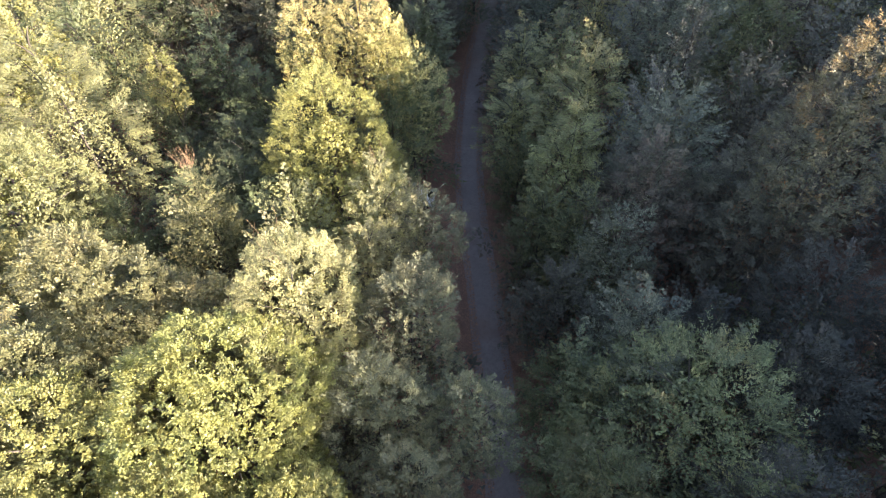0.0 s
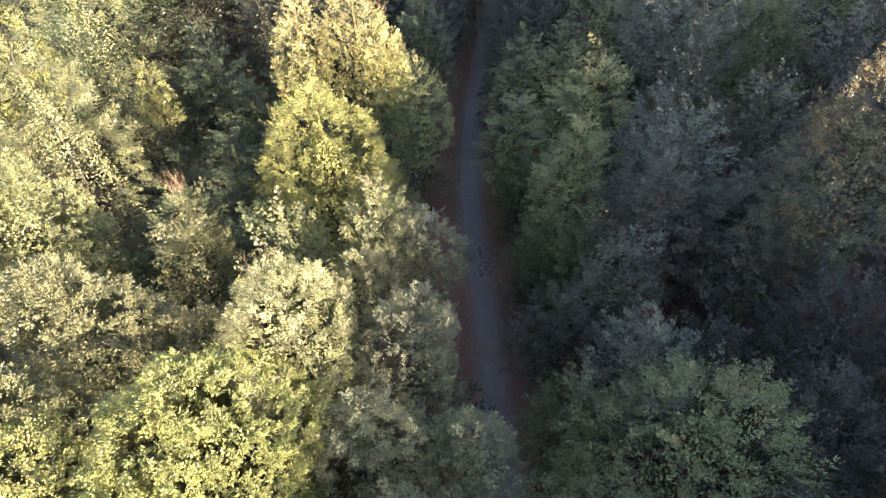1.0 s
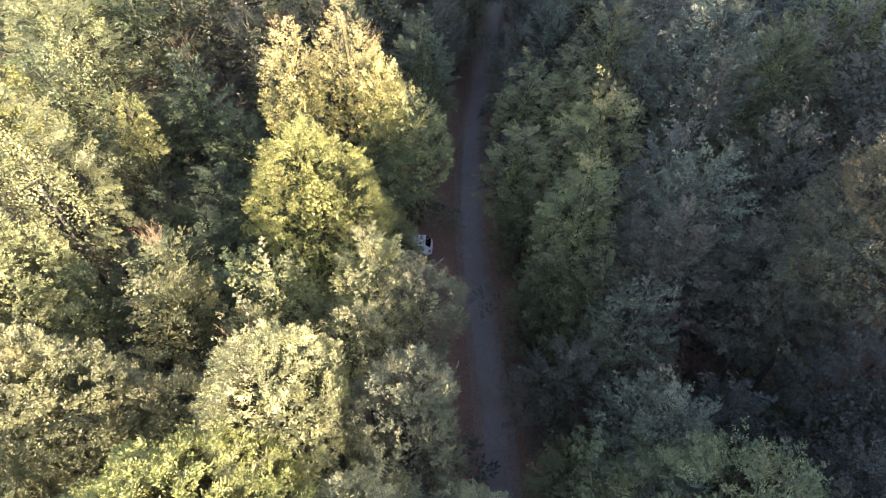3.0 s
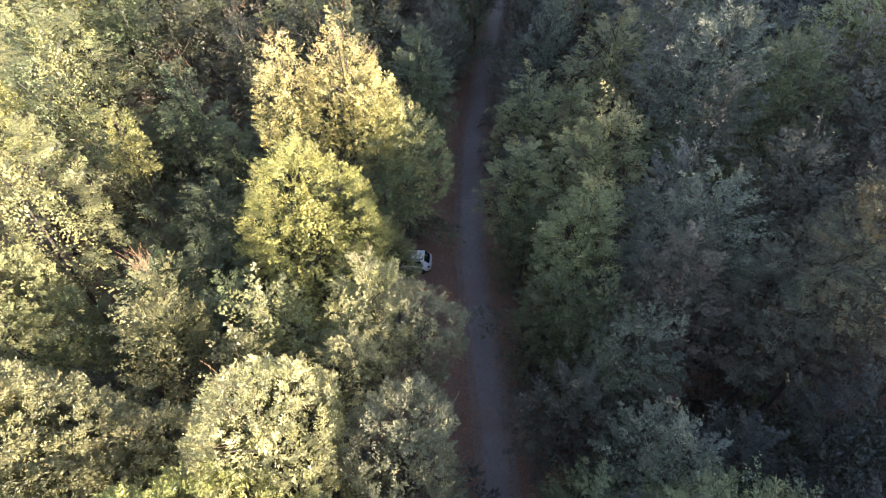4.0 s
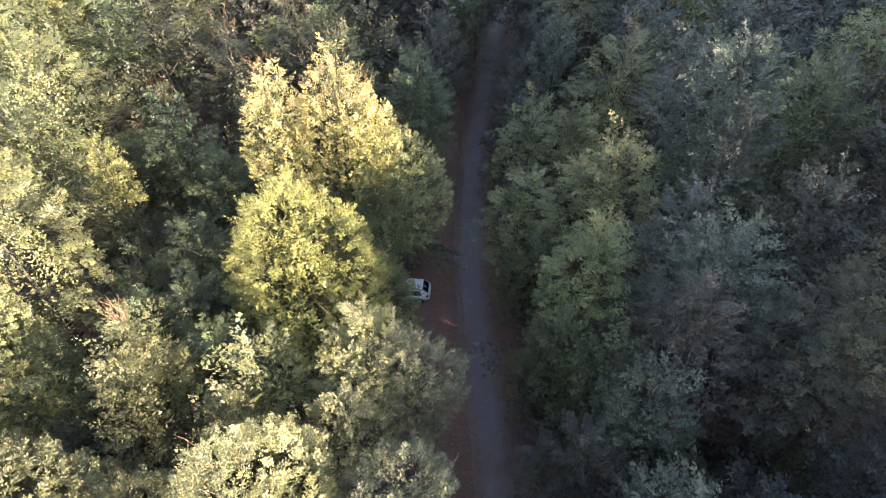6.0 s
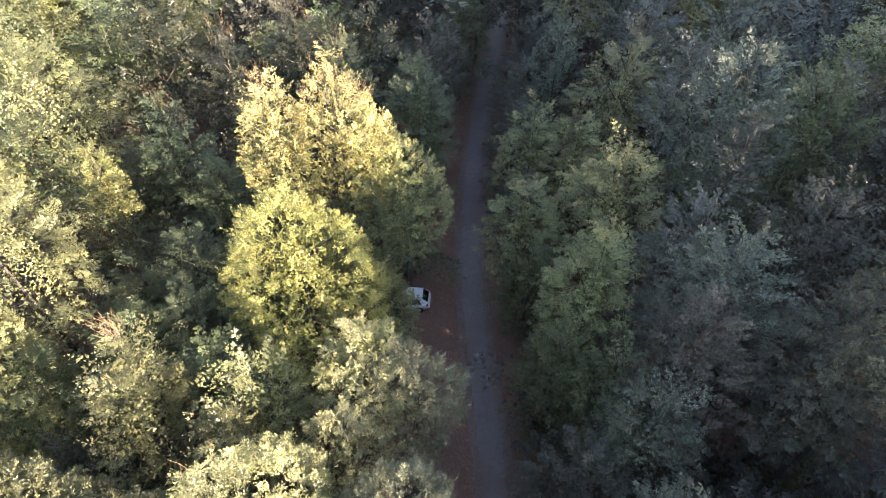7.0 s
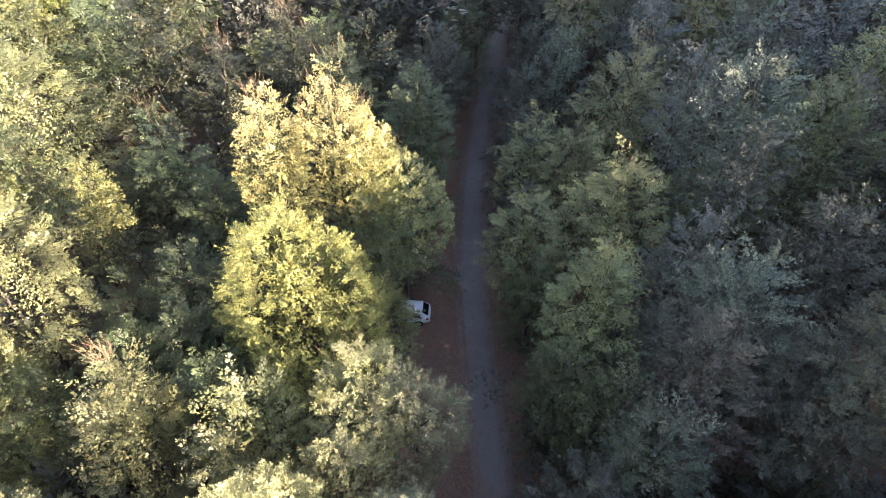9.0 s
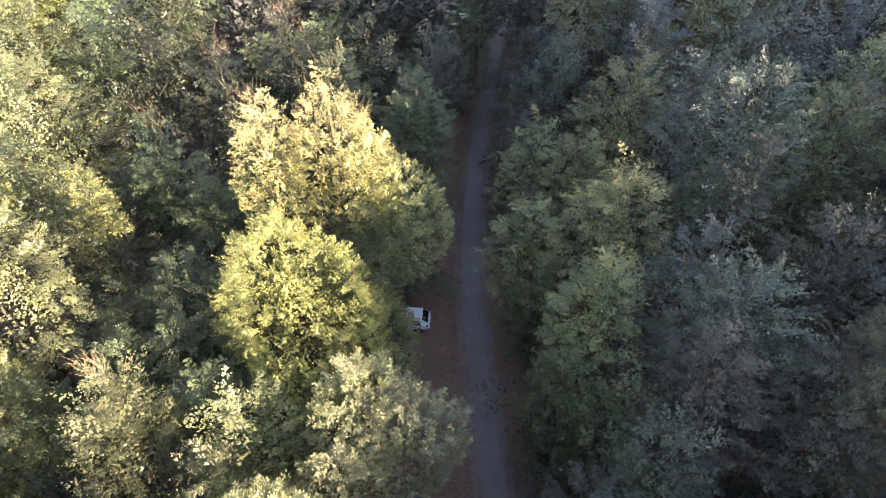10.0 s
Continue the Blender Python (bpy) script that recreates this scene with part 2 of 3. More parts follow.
def crown_leaves(rng, R, foot, depth, form, habit, density=1.0, size=1.0, lean=(0.0, 0.0), sprays=8, per=5):
    """Leaves in two ranks on side sprays of boughs, which lie like shingles over the lobes of a crown, with more foliage inside.
    Returns the corners of all leaves, a random value for each bough, and the lobes as points and their size."""
    stem, breadth, leaf, flat, lift, loose = HABITS[habit]
    stem, leaf = stem * size, leaf * size
    up = np.array([0.0, 0.0, 1.0])
    hs = np.linspace(0.0, 1.0, 80)
    wide = R * profile(hs, form)
    slope = np.gradient(wide, hs * depth)
    area = 2 * np.pi * wide * np.sqrt(1 + np.minimum(slope ** 2, 400.0)) * depth / 79
    area = area * (0.22 + 0.78 * np.clip(hs / 0.5, 0.0, 1.0))
    area[-1] = 0.5 * area[-2]
    odds = area / area.sum()
    ph = rng.uniform(0, 6.28, 3)

    def on_crown(n):
        k = rng.choice(80, n, p=odds)
        h, w = np.clip(hs[k] + rng.uniform(-0.006, 0.006, n), 0, 1), rng.uniform(0, 6.2832, n)
        r = np.interp(h, hs, wide) * (1 + 0.15 * np.sin(2 * w + ph[0] + 2 * h) + 0.10 * np.sin(3 * w + ph[1] + 5 * h))
        p = np.stack([r * np.cos(w) + lean[0] * h, r * np.sin(w) + lean[1] * h, foot + h * depth], 1)
        return p, unit(np.stack([np.cos(w), np.sin(w), -slope[k]], 1))

    lump = min(max(0.33 * R, 0.55), 1.35)
    heads, _ = on_crown(int(7 + 0.5 * area.sum() / lump ** 2))
    heads = np.concatenate([heads, [[lean[0], lean[1], foot + depth - 0.4 * lump]]])
    count = int(density * area.sum() / (0.66 * breadth * stem ** 2))
    p, nrm = on_crown(count)
    far = np.linalg.norm(p[:, None] - heads[None], axis=2)
    near = far.argmin(1)
    bump = np.maximum(np.exp(-(far.min(1) / lump) ** 2), 0.28)
    keep = rng.random(count) < 0.34 + 0.9 * bump
    p, nrm, near, bump = p[keep], nrm[keep], near[keep], bump[keep]
    count = len(p)
    p = p + nrm * (lump * ((1.05 - 0.2 * flat) * bump - 0.60 + 0.08 * flat) * rng.uniform(0.6, 1.25, len(heads))[near] + rng.uniform(-0.45, 0.15, count) * stem)[:, None]
    out = unit(nrm + (0.65 - 0.35 * flat) * (p - heads[near]) / lump)
    top = np.clip(nrm[:, 2:], 0.0, 1.0)
    splay = rng.normal(size=(count, 3)) * np.array([1.0, 1.0, 0.0])
    d = unit(0.85 * out + lift * (1.0 - 0.8 * top) * up + 0.6 * top ** 2 * splay + loose * rng.normal(size=(count, 3)))
    n = 0.8 * up + 0.5 * out + 0.28 * rng.normal(size=(count, 3))
    n = unit(n - d * np.sum(n * d, axis=1, keepdims=True))
    s = np.cross(d, n)
    length = stem * rng.uniform(0.65, 1.3, count) * np.where(rng.random(count) < 0.10, 1.6, 1.0)
    base = p - d * (0.45 * length)[:, None]
    # side sprays, and one at the bough's own tip
    k = np.arange(sprays + 1)
    t = np.concatenate([np.linspace(0.10, 0.90, sprays), [0.76]])[None, :] + rng.uniform(-0.05, 0.05, (count, sprays + 1))
    az = np.pi * (k % 2)[None, :] + (1 - flat) * rng.uniform(-1.57, 1.57, (count, sprays + 1)) + 0.15 * rng.normal(size=(count, sprays + 1))
    side = np.cos(az)[..., None] * s[:, None] + np.sin(az)[..., None] * n[:, None]
    tip = (k == sprays)[None, :, None]
    e = np.where(tip, d[:, None] + 0.05 * side, 0.76 * d[:, None] + 0.62 * side - 0.10 * up)
    e = unit(e + 0.10 * rng.normal(size=e.shape))
    span = length[:, None] * np.where(k == sprays, 0.30, breadth * (1.10 - t) ** 0.6) * rng.uniform(0.75, 1.15, t.shape)
    start = base[:, None] + d[:, None] * (length[:, None] * t)[..., None]
    # leaves
    u = np.linspace(0.16, 1.0, per)[None, None, :] + rng.uniform(-0.05, 0.05, (count, sprays + 1, per))
    hand = np.where(np.arange(per) % 2 == 0, 1.0, -1.0)[None, None, :, None]
    face = unit(flat * n[:, None] + (1 - flat) * (0.5 * side + 0.5 * d[:, None] + 0.5 * up))
    lat = unit(np.cross(face, e))
    E, L, F = e[:, :, None], lat[:, :, None], face[:, :, None]
    place = start[:, :, None] + E * (span[:, :, None] * u)[..., None] - up * (0.10 * u ** 2 * span[:, :, None])[..., None]
    shape = place.shape
    ld = unit(0.80 * E + 0.55 * hand * L + 0.14 * rng.normal(size=shape))
    ln = unit(F + (0.08 + 0.7 * loose) * rng.normal(size=shape))
    lw = unit(np.cross(ld, ln))
    ll = leaf * rng.uniform(0.7, 1.3, (*shape[:3], 1))
    mid = place + ld * ll * 0.25
    corner = np.stack([mid + lw * ll * 0.31, place + ld * ll * 1.15, mid - lw * ll * 0.31], 3).reshape(-1, 3, 3)
    # foliage inside the crown
    q, qn = on_crown(int(area.sum() * 19 / size ** 1.6))
    mean = np.array([0.5 * lean[0], 0.5 * lean[1]])
    wide_q = np.linalg.norm(q[:, :2] - mean, axis=1, keepdims=True) + 1e-3
    q[:, :2] = mean + (q[:, :2] - mean) * np.clip(1.0 - lump * rng.uniform(0.95, 1.7, (len(q), 1)) / wide_q, 0.04, 1.0)
    q[:, 2] -= lump * rng.uniform(0.95, 1.8, len(q))
    a = unit(rng.normal(size=q.shape))
    b = unit(np.cross(a, qn + 0.5 * rng.normal(size=q.shape)))
    wide_leaf = 0.12 * size ** 0.6 * rng.uniform(0.8, 1.3, (len(q), 1))
    inner = np.stack([q + a * wide_leaf, q - 0.6 * a * wide_leaf + 0.6 * b * wide_leaf, q - 0.6 * a * wide_leaf - 0.6 * b * wide_leaf], 1)
    shade = np.concatenate([np.repeat(rng.random(count), (sprays + 1) * per), rng.random(len(inner))])
    return np.concatenate([corner, inner]), shade, heads, lump


HABIT_OF = {
    "pale": "tufted", "lime": "tufted", "yellow": "fine", "gold": "fine", "silver": "fine", "olive": "fine", "copper": "fine",
    "moss": "layered", "rust": "layered", "umber": "layered", "forest": "layered",
}


def tree(x, y, top, R, tint, form, label, size=1.0, twigs=0, lean=(0.0, 0.0), density=1.0, deep=3.2, habit=""):
    """A tree: an Empty at its foot, a trunk, limbs, a leafy crown and, where they show, bare twigs."""
    rng = np.random.default_rng(int(abs(x * 131 + y * 977) * 10) % 100003)
    base = ground_z(x, y)
    H = top - base
    root = new("tree")
    root.location = (x, y, base - 0.05)
    depth = min(H * 0.92, deep * R + 2.0)
    foot = H - depth
    corners, tone, heads, lump = crown_leaves(rng, R, foot, depth, form, habit or HABIT_OF.get(tint, "feather"), density, size, lean)
    # trunk
    ph = rng.uniform(0, 6.28)
    r0 = 0.006 * H + 0.012 * R + 0.03
    pts, radii = [], []
    for i in range(7):
        f = i / 6
        pts.append((lean[0] * f * f + 0.12 * math.sin(ph + 4 * f) * f, lean[1] * f * f + 0.12 * math.cos(ph + 3 * f) * f, f * (H - 0.5)))
        radii.append(r0 * (0.05 + 0.95 * (1.0 - f) ** 1.3) * (1.35 if i == 0 else 1.0))
    part("trunk", mesh_from("trunk", *tube(pts, radii, 7), True), BARK, root)
    # limbs, each into one lobe of the crown
    for lx, ly, lz in heads[: (7 if size < 1.2 else 4)]:
        f = max(min((lz - 0.45 * math.hypot(lx, ly) - 0.8) / H, 0.9), 0.12)
        a = Vector((lean[0] * f * f, lean[1] * f * f, f * (H - 0.5)))
        b = Vector((lx, ly, lz)).lerp(a, 0.12)
        m = a.lerp(b, 0.5) + Vector((0, 0, 0.08 * (b - a).length))
        part("limb", mesh_from("limb", *tube((a, m, b), (r0 * 0.34, r0 * 0.22, r0 * 0.06), 5), True), BARK, root)
    part("crown", leaf_mesh("crown", corners, tone), LEAVES[tint], root)
    if twigs:
        vs, fs = [], []
        tops = sorted(heads.tolist(), key=lambda q: -q[2])[: max(3, twigs // 5) if R > 2 else 2]
        for i in range(twigs):
            lx, ly, lz = tops[i % len(tops)]
            w = float(rng.uniform(0, 6.28))
            d = Vector((math.cos(w) * 0.5 + 0.1 * lx, math.sin(w) * 0.5 + 0.1 * ly, float(rng.uniform(0.9, 1.8)))).normalized()
            a = Vector((lx, ly, lz)) + d * lump * 0.3 + Vector((0.55 * lump * math.cos(2.4 * i), 0.55 * lump * math.sin(2.4 * i), 0))
            long = float(rng.uniform(0.6, 1.25)) * (0.5 + 0.45 * lump if R > 2 else 1.3)
            bend = Vector([float(k) for k in rng.normal(0, 0.08, 3)])
            tv, tf = tube((a, a + d * long * 0.5 + bend, a + d * long), (0.009, 0.007, 0.004), 3)
            fs += [tuple(k + len(vs) for k in f) for f in tf]
            vs += tv
        tagged(part("bare_top", mesh_from("bare_top", vs, fs), TWIG, root), "bare reddish twigs at the top", kind="stuff")
    return tagged(root, label, "tree", "forest trees")


WORDS = {
    "pale": "pale olive broadleaf tree with a dense sunlit crown",
    "lime": "large olive green broadleaf tree with a clumped crown",
    "yellow": "rounded yellow green autumn tree beside the lane",
    "gold": "tall golden yellow autumn tree with twiggy tips",
    "green": "mid green broadleaf tree with layered leafy sprays",
    "dark": "dark green shaded tree in the forest canopy",
    "blue": "cool green tree with upright spiky shoots",
    "grey": "grey green thin-leaved tree in the shade",
    "olive": "dull olive thin-leaved tree at the edge of the shade",
    "silver": "pale grey green tree with sparse bright leaves",
    "moss": "moss green broadleaf tree with warm tips beside the lane",
    "copper": "tall green tree with a copper orange autumn top, sunlight painted in",
    "deep": "green tree, leaves darkened for the shade of its neighbours",
    "rust": "dark green tree with rusty orange leaf patches",
    "forest": "dark green layered broadleaf tree under taller neighbours",
    "umber": "umber green tree turning in autumn, darkened for shade, with painted leaf sparkles",
    "brown": "brownish green tree turning in autumn",
}
# x, y, top, half-width, tint, form, bare twigs, leaf share
TREES = [
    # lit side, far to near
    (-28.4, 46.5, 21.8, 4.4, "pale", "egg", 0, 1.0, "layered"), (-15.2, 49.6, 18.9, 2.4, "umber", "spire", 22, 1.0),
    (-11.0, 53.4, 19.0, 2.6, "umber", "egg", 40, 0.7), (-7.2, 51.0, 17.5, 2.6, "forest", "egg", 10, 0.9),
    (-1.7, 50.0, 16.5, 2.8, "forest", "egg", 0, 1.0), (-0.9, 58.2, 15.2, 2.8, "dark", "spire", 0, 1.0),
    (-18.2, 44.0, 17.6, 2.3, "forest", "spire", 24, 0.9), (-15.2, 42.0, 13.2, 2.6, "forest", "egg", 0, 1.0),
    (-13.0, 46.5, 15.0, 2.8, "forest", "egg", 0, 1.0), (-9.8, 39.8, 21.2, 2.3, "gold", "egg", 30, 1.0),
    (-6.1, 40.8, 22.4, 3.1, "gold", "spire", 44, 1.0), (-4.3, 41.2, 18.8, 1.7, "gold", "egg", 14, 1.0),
    (-2.5, 41.0, 16.4, 2.8, "moss", "egg", 10, 1.0, "fine"),
    (-2.3, 49.0, 9.5, 2.0, "forest", "egg", 0, 1.0), (-1.2, 54.2, 11.0, 2.2, "green", "egg", 0, 1.0),
    (0.5, 62.6, 12.0, 2.3, "dark", "egg", 0, 1.0), (1.8, 67.4, 13.4, 2.9, "forest", "egg", 0, 1.0),
    (-25.4, 33.4, 22.6, 4.4, "pale", "egg", 0, 1.0, "layered"), (-21.0, 39.3, 17.0, 1.3, "lime", "spire", 0, 0.8), (-23.0, 40.0, 13.6, 1.9, "green", "egg", 0, 0.9),
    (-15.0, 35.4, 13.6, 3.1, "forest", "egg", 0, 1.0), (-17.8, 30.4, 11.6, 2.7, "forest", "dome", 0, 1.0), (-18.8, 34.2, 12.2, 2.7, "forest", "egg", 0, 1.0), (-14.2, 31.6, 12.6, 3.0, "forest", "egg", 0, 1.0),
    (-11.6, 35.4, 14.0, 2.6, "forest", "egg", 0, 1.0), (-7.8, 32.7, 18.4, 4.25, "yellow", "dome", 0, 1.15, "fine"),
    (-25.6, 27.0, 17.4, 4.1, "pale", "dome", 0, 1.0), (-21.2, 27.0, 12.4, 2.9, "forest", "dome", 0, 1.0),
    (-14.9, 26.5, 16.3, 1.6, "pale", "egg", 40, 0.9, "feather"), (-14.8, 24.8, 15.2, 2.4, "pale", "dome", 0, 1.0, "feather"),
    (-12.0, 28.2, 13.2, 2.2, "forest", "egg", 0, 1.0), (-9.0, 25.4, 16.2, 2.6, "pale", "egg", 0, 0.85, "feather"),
    (-9.8, 23.4, 15.4, 1.6, "pale", "egg", 0, 0.9, "feather"), (-3.7, 26.5, 17.2, 2.4, "silver", "egg", 16, 0.8),
    (-4.4, 23.0, 15.4, 1.8, "silver", "egg", 0, 0.8), (-1.3, 26.0, 14.9, 2.4, "olive", "dome", 8, 0.8),
    (-1.9, 19.2, 15.4, 3.1, "olive", "dome", 0, 1.0), (-7.7, 18.3, 18.2, 3.9, "silver", "dome", 12, 1.15),
    (-24.4, 20.4, 17.0, 4.0, "lime", "dome", 0, 1.1), (-17.6, 17.4, 19.6, 3.8, "pale", "dome", 0, 1.1), (-13.2, 18.2, 15.4, 2.5, "pale", "dome", 0, 1.0),
    (-18.4, 12.6, 18.6, 3.8, "pale", "dome", 0, 1.1), (-10.3, 11.7, 19.6, 5.4, "lime", "dome", 0, 1.1),
    (-16.4, 9.8, 19.2, 3.4, "lime", "dome", 0, 1.0), (-3.6, 14.2, 15.2, 2.8, "olive", "egg", 0, 1.1),
    (-1.8, 10.8, 13.0, 2.7, "olive", "egg", 0, 1.0), (1.6, 14.4, 12.9, 2.5, "olive", "egg", 0, 0.95),
    (-11.6, 6.6, 17.4, 3.4, "lime", "dome", 0, 1.0), (-18.2, 6.4, 17.0, 3.2, "lime", "dome", 0, 1.0),
    (-6.0, 6.6, 16.6, 2.8, "lime", "dome", 0, 1.0), (-22.6, 12.8, 18.6, 3.6, "pale", "dome", 0, 1.0),
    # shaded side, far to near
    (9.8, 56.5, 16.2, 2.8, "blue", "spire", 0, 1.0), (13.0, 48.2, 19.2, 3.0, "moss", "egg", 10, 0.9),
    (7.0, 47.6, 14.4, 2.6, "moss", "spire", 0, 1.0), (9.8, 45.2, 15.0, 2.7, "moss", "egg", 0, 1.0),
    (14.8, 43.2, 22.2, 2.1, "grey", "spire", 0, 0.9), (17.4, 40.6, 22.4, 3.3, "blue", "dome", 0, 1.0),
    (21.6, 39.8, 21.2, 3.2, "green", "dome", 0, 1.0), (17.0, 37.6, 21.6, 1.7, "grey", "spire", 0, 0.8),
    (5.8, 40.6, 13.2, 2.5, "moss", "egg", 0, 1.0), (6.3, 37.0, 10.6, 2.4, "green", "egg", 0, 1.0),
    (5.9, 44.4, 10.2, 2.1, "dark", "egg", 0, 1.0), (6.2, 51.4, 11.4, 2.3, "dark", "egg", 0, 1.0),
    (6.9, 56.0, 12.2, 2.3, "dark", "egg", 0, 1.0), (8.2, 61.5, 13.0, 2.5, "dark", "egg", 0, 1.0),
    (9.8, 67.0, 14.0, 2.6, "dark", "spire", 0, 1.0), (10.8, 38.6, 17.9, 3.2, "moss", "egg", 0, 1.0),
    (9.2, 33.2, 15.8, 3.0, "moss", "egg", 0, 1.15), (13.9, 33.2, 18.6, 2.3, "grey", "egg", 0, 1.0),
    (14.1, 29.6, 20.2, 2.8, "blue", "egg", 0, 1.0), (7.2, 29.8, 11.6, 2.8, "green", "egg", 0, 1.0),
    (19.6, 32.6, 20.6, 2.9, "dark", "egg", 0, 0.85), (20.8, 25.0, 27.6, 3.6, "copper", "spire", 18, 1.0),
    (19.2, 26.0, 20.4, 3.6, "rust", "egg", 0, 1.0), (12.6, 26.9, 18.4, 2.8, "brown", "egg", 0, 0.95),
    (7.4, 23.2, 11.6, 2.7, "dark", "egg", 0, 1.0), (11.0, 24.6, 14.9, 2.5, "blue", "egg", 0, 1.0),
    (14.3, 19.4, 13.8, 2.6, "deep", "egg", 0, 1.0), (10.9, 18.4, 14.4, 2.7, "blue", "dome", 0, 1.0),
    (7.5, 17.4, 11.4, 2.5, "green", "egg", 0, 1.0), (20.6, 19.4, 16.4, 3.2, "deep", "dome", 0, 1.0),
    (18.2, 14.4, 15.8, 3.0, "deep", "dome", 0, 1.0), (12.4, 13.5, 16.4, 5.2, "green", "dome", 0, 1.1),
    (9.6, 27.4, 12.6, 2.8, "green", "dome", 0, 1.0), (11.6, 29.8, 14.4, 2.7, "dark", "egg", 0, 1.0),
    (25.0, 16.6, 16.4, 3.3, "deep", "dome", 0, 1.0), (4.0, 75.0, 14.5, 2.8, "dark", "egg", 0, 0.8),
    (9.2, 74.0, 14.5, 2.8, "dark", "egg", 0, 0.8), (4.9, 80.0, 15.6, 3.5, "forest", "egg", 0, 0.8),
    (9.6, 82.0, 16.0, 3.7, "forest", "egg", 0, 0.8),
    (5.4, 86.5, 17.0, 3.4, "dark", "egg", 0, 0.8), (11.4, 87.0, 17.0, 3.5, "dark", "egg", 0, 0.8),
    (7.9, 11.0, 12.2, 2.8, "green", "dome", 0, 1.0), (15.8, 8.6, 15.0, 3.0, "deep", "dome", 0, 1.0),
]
for x, y, top, R, tint, form, twigs, share, *rest in TREES:
    tree(x, y, top, R, tint, form, WORDS[tint], 1.0, twigs, density=1.0 * min(max(share, 0.75), 1.15), habit=rest[0] if rest else "")
tree(-5.0, 35.7, 9.8, 3.0, "moss", "dome", "leafy moss green tree overhanging a parked car", density=1.7, deep=2.2)
tree(-4.7, 37.0, 6.4, 2.1, "forest", "dome", WORDS["forest"], density=1.7, deep=2.2)
tree(-4.1, 38.6, 15.4, 2.1, "forest", "egg", WORDS["forest"])

# trees that close the canopy between and beyond them
rng = np.random.default_rng(5)
spots = [(x, y, R) for x, y, _, R, *_ in TREES]
far = []
fill_tints = ["dark", "green", "grey", "brown", "dark", "blue"]
for gy_ in np.arange(-30, 96, 4.2):
    for gx_ in np.arange(-44, 46, 4.2):
        x, y = float(gx_ + rng.uniform(-1.3, 1.3)), float(gy_ + rng.uniform(-1.3, 1.3))
        R = float(rng.uniform(2.2, 3.1))
        seed = rng.random(3)
        if abs(x - lane_x(y)) < R + 1.6 or abs(x) > max(28, 25 + 0.42 * y):
            continue
        if -7.5 < x < 2 and 30 < y < 48:
            continue
        near = min(math.hypot(x - a, y - b) - 0.62 * (R + r) for a, b, r in spots)
        if near < 0:
            continue
        outer = abs(x) > 24 or y > 50 or y < 5
        top = (8.5 if x < 0 else 7.0) + 3.0 * seed[0]
        if y < 5:
            top = 11.5 + 2.5 * seed[0]
        elif outer and -20 < x < 0 and y > 48:
            top = 13.0 + 3.0 * seed[0]
        elif outer:
            top = (17.0 if x < 0 else 18.5) + 3.5 * seed[0] - (4.5 if abs(x - lane_x(y)) < 6 else 0.0)
        tint = fill_tints[int(seed[1] * len(fill_tints))]
        if x < -22 - 0.7 * max(0.0, y - 46):
            tint = ("lime", "pale", "forest", "forest")[int(seed[1] * 4)]
        elif x > 0 and y > 44:
            tint = ("moss", "green", "grey", "moss", "brown", "blue")[int(seed[1] * 6)]
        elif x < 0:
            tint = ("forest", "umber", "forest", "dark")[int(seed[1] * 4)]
        spots.append((x, y, R))
        seen = 0.5 < y < 70 and abs(x) < 21 + 0.4 * y
        if seen:
            tree(x, y, ground_z(x, y) * 0.5 + top, R, tint, ("egg", "dome", "spire")[int(seed[2] * 2.99)], WORDS[tint], 1.75)
        else:
            far.append((x, y, ground_z(x, y) * 0.5 + top, R))


# undergrowth
def bush(x, y, top, R, tint):
    """A bush or sapling: an Empty at its foot, stems and low foliage."""
    rng = np.random.default_rng(int(abs(x * 317 + y * 71) * 10) % 100003)
    root = new("bush")
    root.location = (x, y, ground_z(x, y) - 0.05)
    corners, tone, heads, _ = crown_leaves(rng, R, 0.1 * top, 0.9 * top, "dome", "layered", 1.0, 3.7)
    for lx, ly, lz in heads[:3]:
        m = (0.4 * lx, 0.4 * ly, 0.55 * lz)
        part("stem", mesh_from("stem", *tube(((0, 0, 0), m, (0.9 * lx, 0.9 * ly, lz)), (0.05, 0.035, 0.012), 4), True), BARK, root)
    part("crown", leaf_mesh("crown", corners, tone), LEAVES[tint], root)
    return tagged(root, "low dark green bush under the forest canopy", "bush", "forest undergrowth")


for gy_ in np.arange(6, 84, 3.4):
    for gx_ in np.arange(-40, 41, 3.4):
        x, y = float(gx_ + rng.uniform(-1.1, 1.1)), float(gy_ + rng.uniform(-1.1, 1.1))
        R, top = float(rng.uniform(1.5, 2.2)), float(rng.uniform(3.0, 6.5))
        off = x - lane_x(y)
        tint = ("dark", "green", "brown")[int(rng.uniform(0, 2.99))]
        if abs(off) < R + (2.1 if off < 0 else 1.0) or abs(x) > 21 + 0.38 * y or (-9.5 < off < 0 and 34 < y < 48):
            continue
        if min(math.hypot(x - a, y - b) for a, b, _ in spots) < 1.2:
            continue
        bush(x, y, min(top, 1.5 + 0.9 * abs(off)), R, tint)

for x, y, top, R in ((-1.9, 44.6, 5.0, 1.7), (-2.2, 47.4, 5.5, 1.8), (-2.9, 42.6, 4.5, 1.6), (-1.6, 51.0, 5.0, 1.7), (-5.2, 42.4, 5.0, 1.8)):
    bush(x, y, top, R, "green")

